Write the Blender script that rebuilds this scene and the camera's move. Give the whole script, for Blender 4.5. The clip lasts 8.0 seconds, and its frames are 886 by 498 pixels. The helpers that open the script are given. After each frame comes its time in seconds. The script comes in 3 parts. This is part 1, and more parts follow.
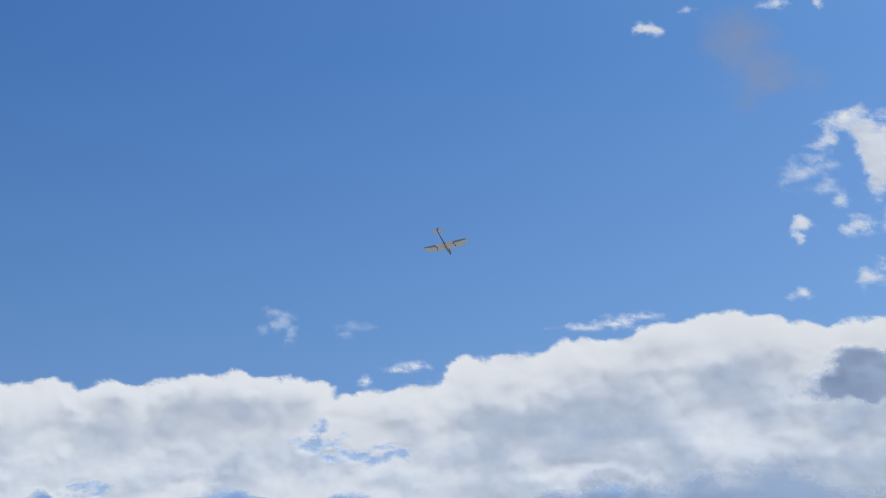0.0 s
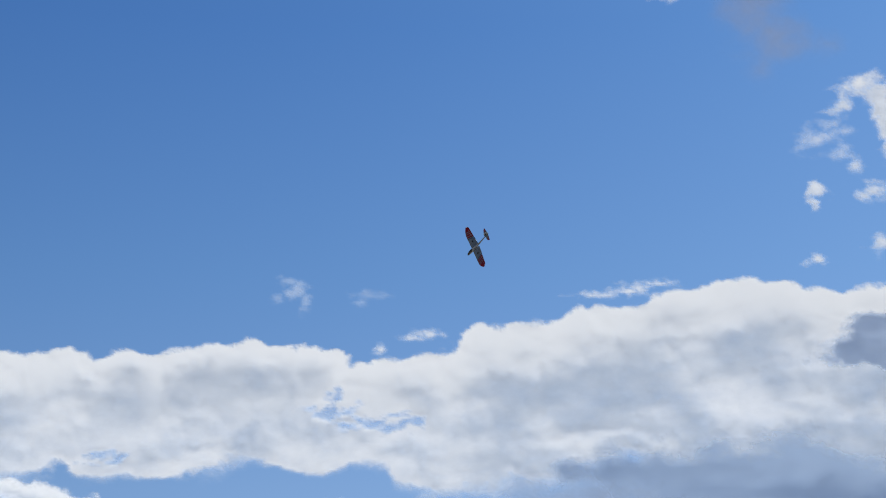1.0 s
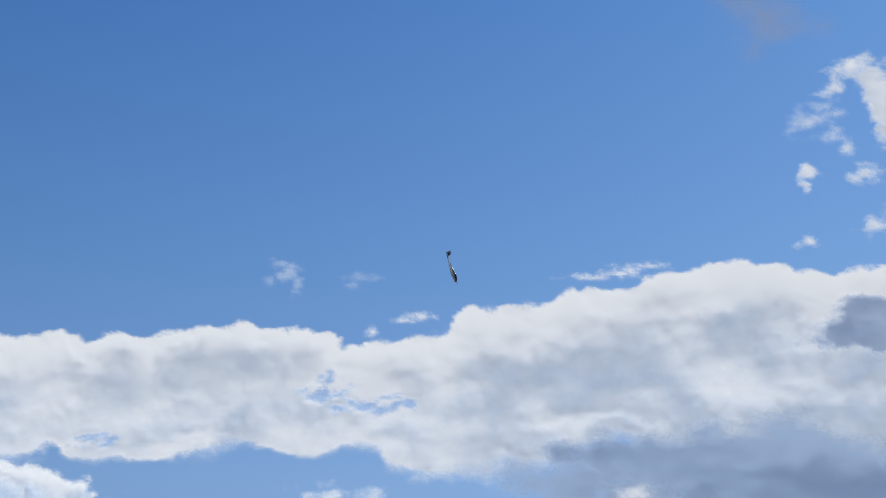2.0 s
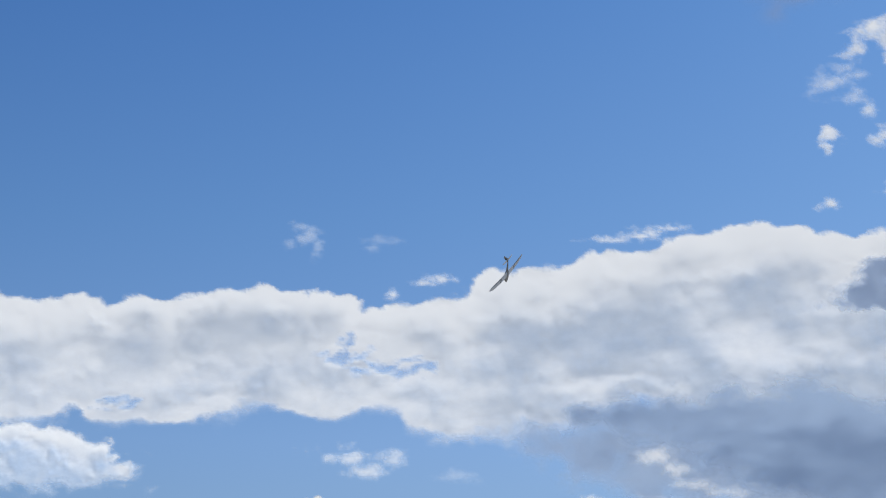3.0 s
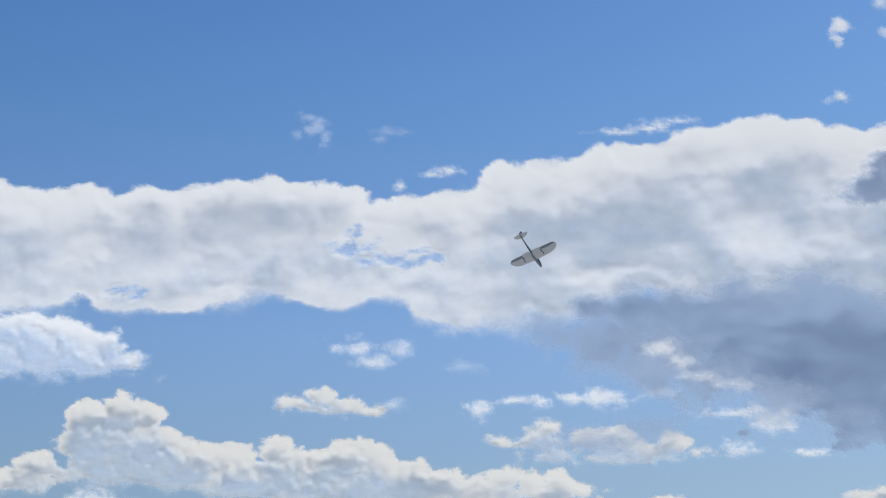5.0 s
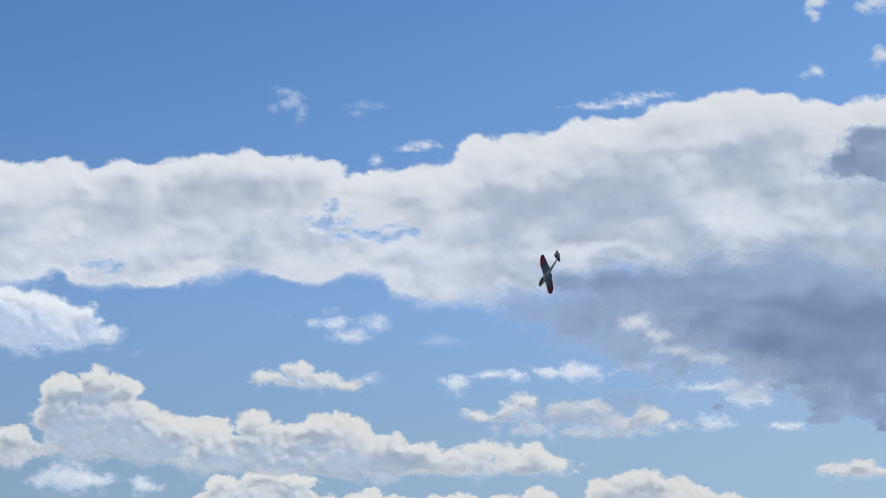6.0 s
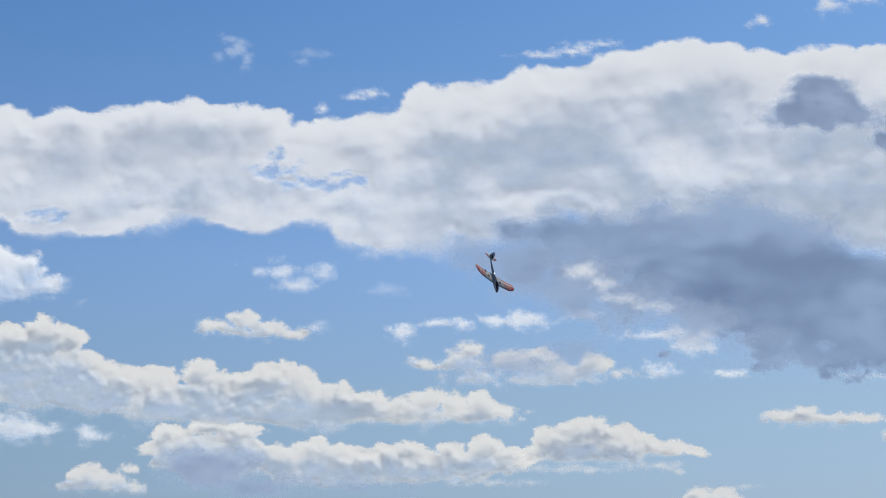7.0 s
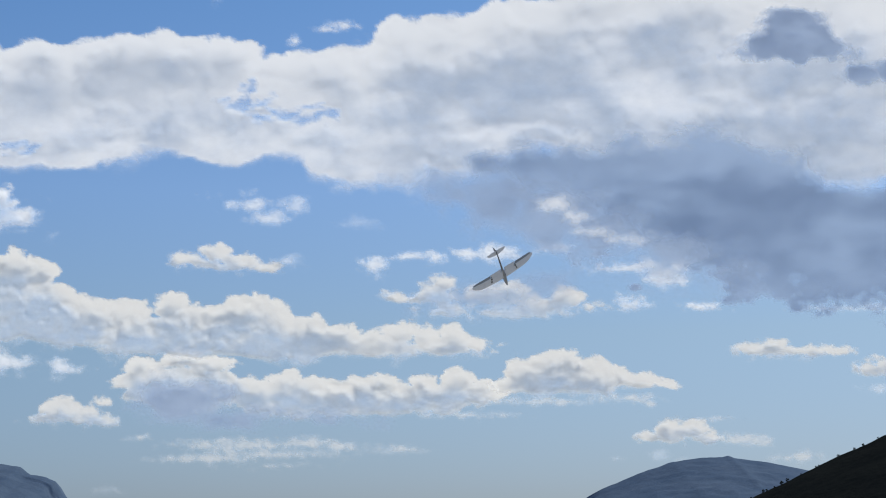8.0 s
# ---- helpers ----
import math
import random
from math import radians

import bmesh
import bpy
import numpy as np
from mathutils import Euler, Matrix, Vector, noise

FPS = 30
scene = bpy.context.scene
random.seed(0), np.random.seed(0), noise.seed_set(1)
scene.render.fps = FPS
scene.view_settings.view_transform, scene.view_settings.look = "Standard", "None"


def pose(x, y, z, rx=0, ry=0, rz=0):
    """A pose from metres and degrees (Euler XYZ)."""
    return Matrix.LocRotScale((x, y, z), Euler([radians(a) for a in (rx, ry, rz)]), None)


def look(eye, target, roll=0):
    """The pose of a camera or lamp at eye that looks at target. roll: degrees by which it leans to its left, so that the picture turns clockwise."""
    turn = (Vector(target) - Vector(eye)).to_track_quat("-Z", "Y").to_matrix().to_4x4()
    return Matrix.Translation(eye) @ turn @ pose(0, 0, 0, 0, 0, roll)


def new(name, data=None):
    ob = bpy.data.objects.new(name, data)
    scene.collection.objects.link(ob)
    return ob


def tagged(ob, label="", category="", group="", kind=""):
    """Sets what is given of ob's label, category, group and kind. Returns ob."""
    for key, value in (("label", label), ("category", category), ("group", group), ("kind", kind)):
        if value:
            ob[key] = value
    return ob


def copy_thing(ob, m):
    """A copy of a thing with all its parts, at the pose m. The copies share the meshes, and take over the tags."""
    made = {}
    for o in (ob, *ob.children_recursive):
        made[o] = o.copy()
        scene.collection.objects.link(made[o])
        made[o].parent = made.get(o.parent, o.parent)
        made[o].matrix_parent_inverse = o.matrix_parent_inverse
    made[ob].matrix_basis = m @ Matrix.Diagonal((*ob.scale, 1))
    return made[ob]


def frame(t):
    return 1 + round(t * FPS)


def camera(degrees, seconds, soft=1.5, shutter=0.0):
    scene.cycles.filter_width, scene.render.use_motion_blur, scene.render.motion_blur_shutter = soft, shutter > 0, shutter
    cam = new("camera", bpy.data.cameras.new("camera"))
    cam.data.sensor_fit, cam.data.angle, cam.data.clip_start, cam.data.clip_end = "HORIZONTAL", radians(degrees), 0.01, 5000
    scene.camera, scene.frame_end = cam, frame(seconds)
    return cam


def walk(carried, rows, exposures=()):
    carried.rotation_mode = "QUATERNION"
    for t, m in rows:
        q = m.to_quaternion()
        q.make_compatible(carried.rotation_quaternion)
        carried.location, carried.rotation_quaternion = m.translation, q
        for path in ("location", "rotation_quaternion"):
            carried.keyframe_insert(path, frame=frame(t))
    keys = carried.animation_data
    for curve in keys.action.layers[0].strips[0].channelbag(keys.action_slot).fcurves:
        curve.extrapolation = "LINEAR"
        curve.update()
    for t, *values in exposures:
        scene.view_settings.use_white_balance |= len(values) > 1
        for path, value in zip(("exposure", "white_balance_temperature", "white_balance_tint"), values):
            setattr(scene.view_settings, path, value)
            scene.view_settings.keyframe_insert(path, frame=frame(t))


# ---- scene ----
# the lens, and a camera held by hand at eye height that follows the glider down the sky
cam = camera(28.0, 8.0, soft=1.0)
EYE = 1.6
VIEW = [  # seconds, turn to the left, tilt up, lean to the left
    (0.0, 0.0, 20.6, 0.0), (0.5, 0.447, 19.952, -0.012), (1.0, 0.488, 19.569, -0.116), (1.5, 0.099, 19.354, -0.171),
    (3.0, 0.899, 17.802, -0.082), (3.5, 1.196, 16.95, 0.145), (4.0, 1.024, 15.768, 0.116), (4.5, 1.261, 14.822, 0.281),
    (6.0, 0.358, 13.482, 0.072), (6.5, -0.346, 12.66, -0.046), (7.0, -1.408, 11.823, -0.324), (7.5, -1.965, 10.895, -0.375),
    (8.0, -2.291, 9.661, -0.474),
]
walk(cam, [(t, pose(0, 0, EYE, 90 + tilt, 0, turn) @ pose(0, 0, 0, 0, 0, lean)) for t, turn, tilt, lean in VIEW])

# ---- daylight: a blue sky and a high sun ahead and to the right, out of view ----
SUN = Vector((0.38, 0.59, 0.72)).normalized()
SUN_UP = math.asin(SUN.z)
SUN_ROUND = math.atan2(SUN.x, SUN.y)
world = bpy.data.worlds.new("sky")
scene.world = world
world.use_nodes = True
wn, wl = world.node_tree.nodes, world.node_tree.links
wn.clear()
w_sky = wn.new("ShaderNodeTexSky")
w_sky.sky_type, w_sky.sun_disc = "NISHITA", False
w_sky.sun_elevation, w_sky.sun_rotation = SUN_UP, SUN_ROUND
w_sky.altitude, w_sky.air_density, w_sky.dust_density, w_sky.ozone_density = 300, 1.0, 1.0, 2.0
# clear air after rain: deeper blue aloft, a pale slate haze along the horizon
w_way = wn.new("ShaderNodeTexCoord")
w_xyz = wn.new("ShaderNodeSeparateXYZ")
w_ramp = wn.new("ShaderNodeValToRGB")
AIR = [(0.0, (0.355, 0.475, 0.72)), (0.035, (0.41, 0.515, 0.765)), (0.12, (0.53, 0.62, 0.735)), (0.2, (0.55, 0.695, 0.885)), (0.32, (0.412, 0.642, 0.88)), (0.45, (0.278, 0.54, 0.862))]
while len(w_ramp.color_ramp.elements) < len(AIR):
    w_ramp.color_ramp.elements.new(1.0)
for e, (at, col) in zip(w_ramp.color_ramp.elements, AIR):
    e.position, e.color = at, (*col, 1)
w_tint = wn.new("ShaderNodeMixRGB")
w_tint.blend_type = "MULTIPLY"
w_tint.inputs[0].default_value = 1.0
wl.new(w_way.outputs["Generated"], w_xyz.inputs[0])
wl.new(w_xyz.outputs[2], w_ramp.inputs[0])
wl.new(w_ramp.outputs[0], w_tint.inputs[2])
w_back = wn.new("ShaderNodeBackground")
w_back.inputs["Strength"].default_value = 0.1
w_out = wn.new("ShaderNodeOutputWorld")
wl.new(w_sky.outputs[0], w_tint.inputs[1])
wl.new(w_tint.outputs[0], w_back.inputs["Color"])
wl.new(w_back.outputs[0], w_out.inputs["Surface"])

sun = new("sun", bpy.data.lights.new("sun", "SUN"))
sun.data.energy, sun.data.angle, sun.data.color = 4.8, radians(0.53), (1.0, 0.95, 0.88)
sun.matrix_world = look(SUN * 100, (0, 0, 0))
scene.view_settings.exposure = 0.0


# ---- materials ----
class Nodes:
    """A short hand for building node materials."""

    def __init__(self, name):
        self.mat = bpy.data.materials.new(name)
        self.mat.use_nodes = True
        self.tree = self.mat.node_tree
        self.tree.nodes.clear()
        self.out = self.tree.nodes.new("ShaderNodeOutputMaterial")

    def add(self, kind, values=None, **props):
        n = self.tree.nodes.new(kind)
        for k, v in props.items():
            setattr(n, k, v)
        for k, v in (values or {}).items():
            if isinstance(v, bpy.types.NodeSocket):
                self.tree.links.new(v, n.inputs[k])
            else:
                n.inputs[k].default_value = v
        return n

    def coords(self, which="Object"):
        return self.add("ShaderNodeTexCoord").outputs[which]

    def noise(self, where, scale, detail=4.0, rough=0.55):
        return self.add("ShaderNodeTexNoise", {"Vector": where, "Scale": scale, "Detail": detail, "Roughness": rough}).outputs["Fac"]

    def ramp(self, fac, stops, mode="LINEAR"):
        n = self.add("ShaderNodeValToRGB", {"Fac": fac})
        n.color_ramp.interpolation = mode
        while len(n.color_ramp.elements) < len(stops):
            n.color_ramp.elements.new(1.0)
        for e, (at, col) in zip(n.color_ramp.elements, stops):
            e.position, e.color = at, (*col, 1)
        return n.outputs["Color"]

    def math(self, op, a, b=0.0):
        return self.add("ShaderNodeMath", {0: a, 1: b}, operation=op).outputs[0]

    def bump(self, height, strength, distance):
        return self.add("ShaderNodeBump", {"Height": height, "Strength": strength, "Distance": distance}).outputs[0]

    def finish(self, shader):
        self.tree.links.new(shader, self.out.inputs["Surface"])
        return self.mat


def cloud_material(name, white, tear=0.55, grain=0.05):
    """Water droplets: the veil attribute says how much of the view they cover. They scatter the light that comes through them
    much as the light that falls on them, and most of it onwards from the sun, so the face is shaded more softly than a wall."""
    m = Nodes(name)
    where = m.add("ShaderNodeMapping", {0: m.coords(), 3: (0.7, 0.8, 1.0)}).outputs[0]
    veil = m.add("ShaderNodeAttribute", attribute_name="veil").outputs["Fac"]
    fine = m.math("SUBTRACT", m.noise(where, grain, 5.0, 0.58), 0.5)
    loose = m.math("MULTIPLY", m.math("MULTIPLY", veil, m.math("SUBTRACT", 1.0, veil)), 4.0 * tear)
    cover = m.add("ShaderNodeClamp", {0: m.math("ADD", veil, m.math("MULTIPLY", fine, loose))}).outputs[0]
    face = m.add("ShaderNodeNewGeometry").outputs["Normal"]
    ahead = m.add("ShaderNodeVectorMath", {0: face, 1: tuple(SUN * 1.1)}, operation="ADD").outputs[0]
    ahead = m.add("ShaderNodeVectorMath", {0: ahead}, operation="NORMALIZE").outputs[0]
    away = m.add("ShaderNodeVectorMath", {0: ahead, "Scale": -1.0}, operation="SCALE").outputs[0]
    front = m.add("ShaderNodeBsdfDiffuse", {"Color": (*white, 1), "Normal": ahead}).outputs[0]
    inside = m.add("ShaderNodeBsdfTranslucent", {"Color": (*white, 1), "Normal": away}).outputs[0]
    body = m.add("ShaderNodeAddShader", {0: front, 1: inside}).outputs[0]
    clear = m.add("ShaderNodeBsdfTransparent").outputs[0]
    return m.finish(m.add("ShaderNodeMixShader", {0: cover, 1: clear, 2: body}).outputs[0])


def rough_material(name, dark, light, scale, rough=0.9, bump=0.5, distance=0.05):
    m = Nodes(name)
    where = m.coords()
    big, small = m.noise(where, scale, 4.0), m.noise(where, scale * 9, 5.0, 0.65)
    both = m.math("ADD", m.math("MULTIPLY", big, 0.6), m.math("MULTIPLY", small, 0.4))
    col = m.ramp(both, [(0.3, dark), (0.7, light)])
    b = m.add("ShaderNodeBsdfPrincipled", {"Base Color": col, "Roughness": rough, "Specular IOR Level": 0.0, "Normal": m.bump(small, bump, distance)})
    return m.finish(b.outputs[0])


def paint(name, colour, rough, scale=30.0, spread=0.06):
    m = Nodes(name)
    where = m.coords()
    worn = m.math("ADD", m.math("MULTIPLY", m.noise(where, scale, 5.0), 0.6), m.math("MULTIPLY", m.noise(where, scale * 0.15, 2.0), 0.4))
    low = tuple(max(0.0, c * (1 - 2.5 * spread)) for c in colour)
    col = m.ramp(worn, [(0.3, low), (0.65, colour)])
    b = m.add("ShaderNodeBsdfPrincipled", {"Base Color": col, "Roughness": rough})
    return m.finish(b.outputs[0])


def striped(name, half, slant, middle=0.0):
    """White film with red tips and red slanting bands, and one black band inside them."""
    m = Nodes(name)
    xyz = m.add("ShaderNodeSeparateXYZ", {0: m.coords()})
    along = m.math("ADD", m.math("ABSOLUTE", xyz.outputs[1]), m.math("MULTIPLY", m.math("SUBTRACT", xyz.outputs[0], middle), slant))
    far = m.math("DIVIDE", along, half)
    # white and red are dimmed: shade of the upper side is put in
    red, white, black = (0.27, 0.006, 0.011), (0.20, 0.215, 0.225), (0.02, 0.02, 0.022)
    col = m.ramp(far, [(0.0, white), (0.47, black), (0.495, white), (0.525, red), (0.585, white), (0.615, red), (0.685, white), (0.715, red), (0.765, white), (0.79, red)], "CONSTANT")
    soil = m.ramp(m.noise(m.coords(), 9.0, 5.0), [(0.3, (0.82, 0.82, 0.80)), (0.65, (1, 1, 1))])
    mix = m.add("ShaderNodeMixRGB", {0: 1.0, 1: col, 2: soil}, blend_type="MULTIPLY").outputs[0]
    b = m.add("ShaderNodeBsdfPrincipled", {"Base Color": mix, "Roughness": 0.6, "Specular IOR Level": 0.2})
    return m.finish(b.outputs[0])


DROPS = cloud_material("cloud", (0.467, 0.483, 0.493))
# haze in front of the low clouds is put into this dimmer, creamier white
DROPS_LOW = cloud_material("hazy_cloud", (0.427, 0.427, 0.409))
# from here on the clouds' shade is put into the colour, grey and blue
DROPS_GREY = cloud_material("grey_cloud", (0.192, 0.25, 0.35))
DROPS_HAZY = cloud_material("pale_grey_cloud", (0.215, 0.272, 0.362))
DROPS_SHADED = cloud_material("shaded_cloud", (0.19, 0.256, 0.362))
# thin shaded cloud: shade put in as a dim grey
DROPS_THIN_SHADE = cloud_material("thin_shaded_cloud", (0.20, 0.195, 0.20))
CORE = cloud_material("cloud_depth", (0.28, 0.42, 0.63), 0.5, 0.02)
CORE_DARK = cloud_material("shaded_cloud_depth", (0.18, 0.27, 0.43), 0.4, 0.015)
# kinds of cloud. soft and ragged: width and tearing of the rim, as parts of the lobes' size; puffs: rounds of smaller
# heads that grow on the lobes; cover: the most that it hides; depth: how much shade the back's veil puts on the face;
# crown: height of the crest left bright; relief: how much shade is put under the heads, and light on their tops;
# mottle: unevenness of that shade;
# hem: how far the foot dissolves; gap: from the face to the back
# melt: how much the lower body thins out and lets the sky through
BANK = dict(front=DROPS, back=CORE, soft=0.15, ragged=0.42, puffs=1, cover=1.0, depth=0.27, crown=90, most=0.6, step=3.0, relief=0.3, mottle=0.5, hem=8, melt=0.12, gap=10)
CUMULUS = dict(front=DROPS_LOW, back=CORE, soft=0.2, ragged=0.6, puffs=2, cover=0.99, depth=0.55, crown=46, most=0.7, step=2.5, relief=1.25, mottle=0.25, hem=5, melt=0.32, gap=6)
PUFF = dict(front=DROPS_LOW, back=CORE, soft=0.55, ragged=0.85, puffs=2, cover=0.96, depth=0.32, crown=26, most=0.6, step=2.5, relief=1.1, mottle=0.3, hem=3, melt=0.35, gap=5)
TUFT = dict(front=DROPS, back=CORE, soft=1.2, ragged=1.1, puffs=1, cover=0.90, depth=0.12, crown=16, most=0.5, step=2.5, relief=0.4, mottle=0.2, hem=2, melt=0.1, gap=5)
WISP = dict(front=DROPS, back=CORE, soft=1.3, ragged=1.0, puffs=0, cover=0.55, depth=0.05, crown=10, most=0.3, step=3.0, relief=0.0, mottle=0.0, hem=2, melt=0.0, gap=5)
FAINT = dict(WISP, cover=0.22)
THIN_SHADE = dict(WISP, front=DROPS_THIN_SHADE, back=DROPS_THIN_SHADE, soft=1.6, ragged=0.6, cover=0.30, depth=0.0, step=5.0)
SHADE = dict(front=DROPS_SHADED, back=CORE_DARK, soft=0.85, ragged=0.8, puffs=0, cover=0.97, depth=0.28, crown=0, most=0.6, step=4.0, relief=0.0, mottle=0.45, hem=-0.6, melt=0.0, gap=3)
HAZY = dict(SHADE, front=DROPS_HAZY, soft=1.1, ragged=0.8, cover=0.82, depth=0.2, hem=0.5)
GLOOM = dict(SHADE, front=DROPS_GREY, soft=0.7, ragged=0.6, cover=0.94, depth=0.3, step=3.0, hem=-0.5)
GROUND = rough_material("dry_stony_grass", (0.20, 0.20, 0.175), (0.33, 0.32, 0.30), 0.02)
# the backlit slope's shade is put into this near-black heath colour
HEATH = rough_material("shaded_heath", (0.005, 0.007, 0.008), (0.014, 0.016, 0.015), 0.06, bump=1.0, distance=0.6)
# haze of the air in between is put into the mountains' blue
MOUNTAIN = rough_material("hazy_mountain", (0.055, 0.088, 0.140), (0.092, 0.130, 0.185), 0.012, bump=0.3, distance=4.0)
LEAF = rough_material("shrub_leaf", (0.010, 0.014, 0.008), (0.03, 0.035, 0.02), 3.0)
TWIG = rough_material("twig", (0.02, 0.016, 0.012), (0.05, 0.04, 0.03), 8.0)
FILM_TOP = striped("striped_wing_film", 0.75, -0.35)
FILM_TAIL = striped("striped_tail_film", 0.22, -0.4, -0.565)
FILM_GREY = paint("grey_film", (0.33, 0.37, 0.42), 0.4)
BOOM = paint("grey_shell", (0.22, 0.23, 0.24), 0.4)
FILM_UNDER = paint("white_film", (0.86, 0.89, 0.93), 0.4)
SHELL = paint("pale_shell", (0.36, 0.37, 0.38), 0.4)
CARBON = paint("black_carbon", (0.018, 0.018, 0.02), 0.3)
SERVO = paint("black_plastic", (0.02, 0.02, 0.022), 0.5)


# ---- building helpers ----
def link(name, mesh, parent=None, label=""):
    ob = new(name, mesh)
    ob.parent = parent
    return tagged(ob, label)


def part(name, bm, material, parent, label=""):
    me = bpy.data.meshes.new(name)
    bmesh.ops.recalc_face_normals(bm, faces=bm.faces)
    bm.to_mesh(me)
    bm.free()
    for mt in material if isinstance(material, (list, tuple)) else (material,):
        me.materials.append(mt)
    me.shade_smooth()
    return link(name, me, parent, label)


TABLE = np.random.RandomState(7).permutation(256)
TABLE = np.concatenate([TABLE, TABLE])
TURNS = np.random.RandomState(8).rand(256) * 2 * np.pi


def ripple(x, y, seed=0):
    """Smooth gradient noise over arrays, about -1 to 1."""
    xi, yi = np.floor(x).astype(int), np.floor(y).astype(int)
    fx, fy = x - xi, y - yi
    sx, sy = fx ** 3 * (fx * (fx * 6 - 15) + 10), fy ** 3 * (fy * (fy * 6 - 15) + 10)

    def corner(i, j):
        a = TURNS[TABLE[TABLE[(xi + i + seed * 17) & 255] + ((yi + j + seed * 31) & 255)]]
        return np.cos(a) * (fx - i) + np.sin(a) * (fy - j)

    top = corner(0, 0) * (1 - sx) + corner(1, 0) * sx
    low = corner(0, 1) * (1 - sx) + corner(1, 1) * sx
    return 1.5 * (top * (1 - sy) + low * sy)


def layers(x, y, octaves, seed=0, gain=0.5, puffy=False):
    total, weight, s = 0.0, 1.0, 0.0
    for k in range(octaves):
        n = ripple(x * 2 ** k, y * 2 ** k, seed + k)
        total = total + weight * (1 - 2 * np.abs(n) ** 0.8 if puffy else n)
        s, weight = s + weight, weight * gain
    return total / s


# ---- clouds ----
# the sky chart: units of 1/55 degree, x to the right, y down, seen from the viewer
HEAD = pose(0, 0, EYE, 9.661, 0, -2.291) @ pose(0, 0, 0, 0, 0.474, 0)
UNIT = math.tan(radians(14)) / 784


def chart(x, y, far):
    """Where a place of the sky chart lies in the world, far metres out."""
    return HEAD @ (Vector(((x - 784) * UNIT, 1.0, (441 - y) * UNIT)) * far)


def islands(quad):
    """Numbers the connected pieces of a grid of cells."""
    mark = np.where(quad, np.arange(1, quad.size + 1).reshape(quad.shape), 0)
    while True:
        wide = np.pad(mark, 1)
        best = np.max([wide[1:-1, 1:-1], wide[:-2, 1:-1], wide[2:, 1:-1], wide[1:-1, :-2], wide[1:-1, 2:]], axis=0)
        best = np.where(quad, best, 0)
        # jump straight to the number that the best neighbour has
        flat = np.concatenate([[0], best.ravel()])
        best = np.where(quad, np.maximum(best, flat[best]), 0)
        if np.array_equal(best, mark):
            return mark
        mark = best


def heads(lobes, rounds, seed):
    """Smaller rounded heads (x, y, radius, height) that bulge from the lobes, and smaller ones on those."""
    rng, grown = random.Random(seed), []
    for x, y, rx, ry in lobes:
        size = min(rx, ry, 95.0)
        for k in range(int(min(26, 5 + 5.0 * rx * ry / size ** 2))):
            a, d = rng.uniform(0, 2 * math.pi), 0.9 * math.sqrt(rng.random())
            r = size * (0.16 + 0.42 * rng.random() ** 2) * (0.7 if math.sin(a) > 0.3 else 1.0)
            grown.append((x + d * (rx - 0.55 * r) * math.cos(a), y + d * (ry - 0.55 * r) * math.sin(a), r, 0.42 * size * (1 - d * d)))
    last = grown
    for k in range(rounds - 1):
        young = []
        for x, y, r, z in last:
            for j in range(5):
                a, d = rng.uniform(-0.25, math.pi + 0.25), rng.uniform(0.45, 0.85)
                young.append((x + d * r * math.cos(a), y - d * r * math.sin(a), r * rng.uniform(0.3, 0.5), z + 0.5 * r * (1 - d * d)))
        grown, last = grown + young, young
    return grown


def calm(f, rounds):
    """Evens out a grid a little."""
    for k in range(rounds):
        p = np.pad(f, 1, mode="edge")
        f = (p[:-2, 1:-1] + p[2:, 1:-1] + p[1:-1, :-2] + p[1:-1, 2:] + 2 * f) / 6
    return f


def moved(f, right, down):
    """The grid shifted by so many cells."""
    i, j = int(round(down)), int(round(right))
    p = np.pad(f, ((abs(i), abs(i)), (abs(j), abs(j))), mode="edge")
    return p[abs(i) - i:abs(i) - i + f.shape[0], abs(j) - j:abs(j) - j + f.shape[1]]


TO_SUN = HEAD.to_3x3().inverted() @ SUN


def ease(v):
    v = np.clip(v, 0, 1)
    return v * v * (3 - 2 * v)


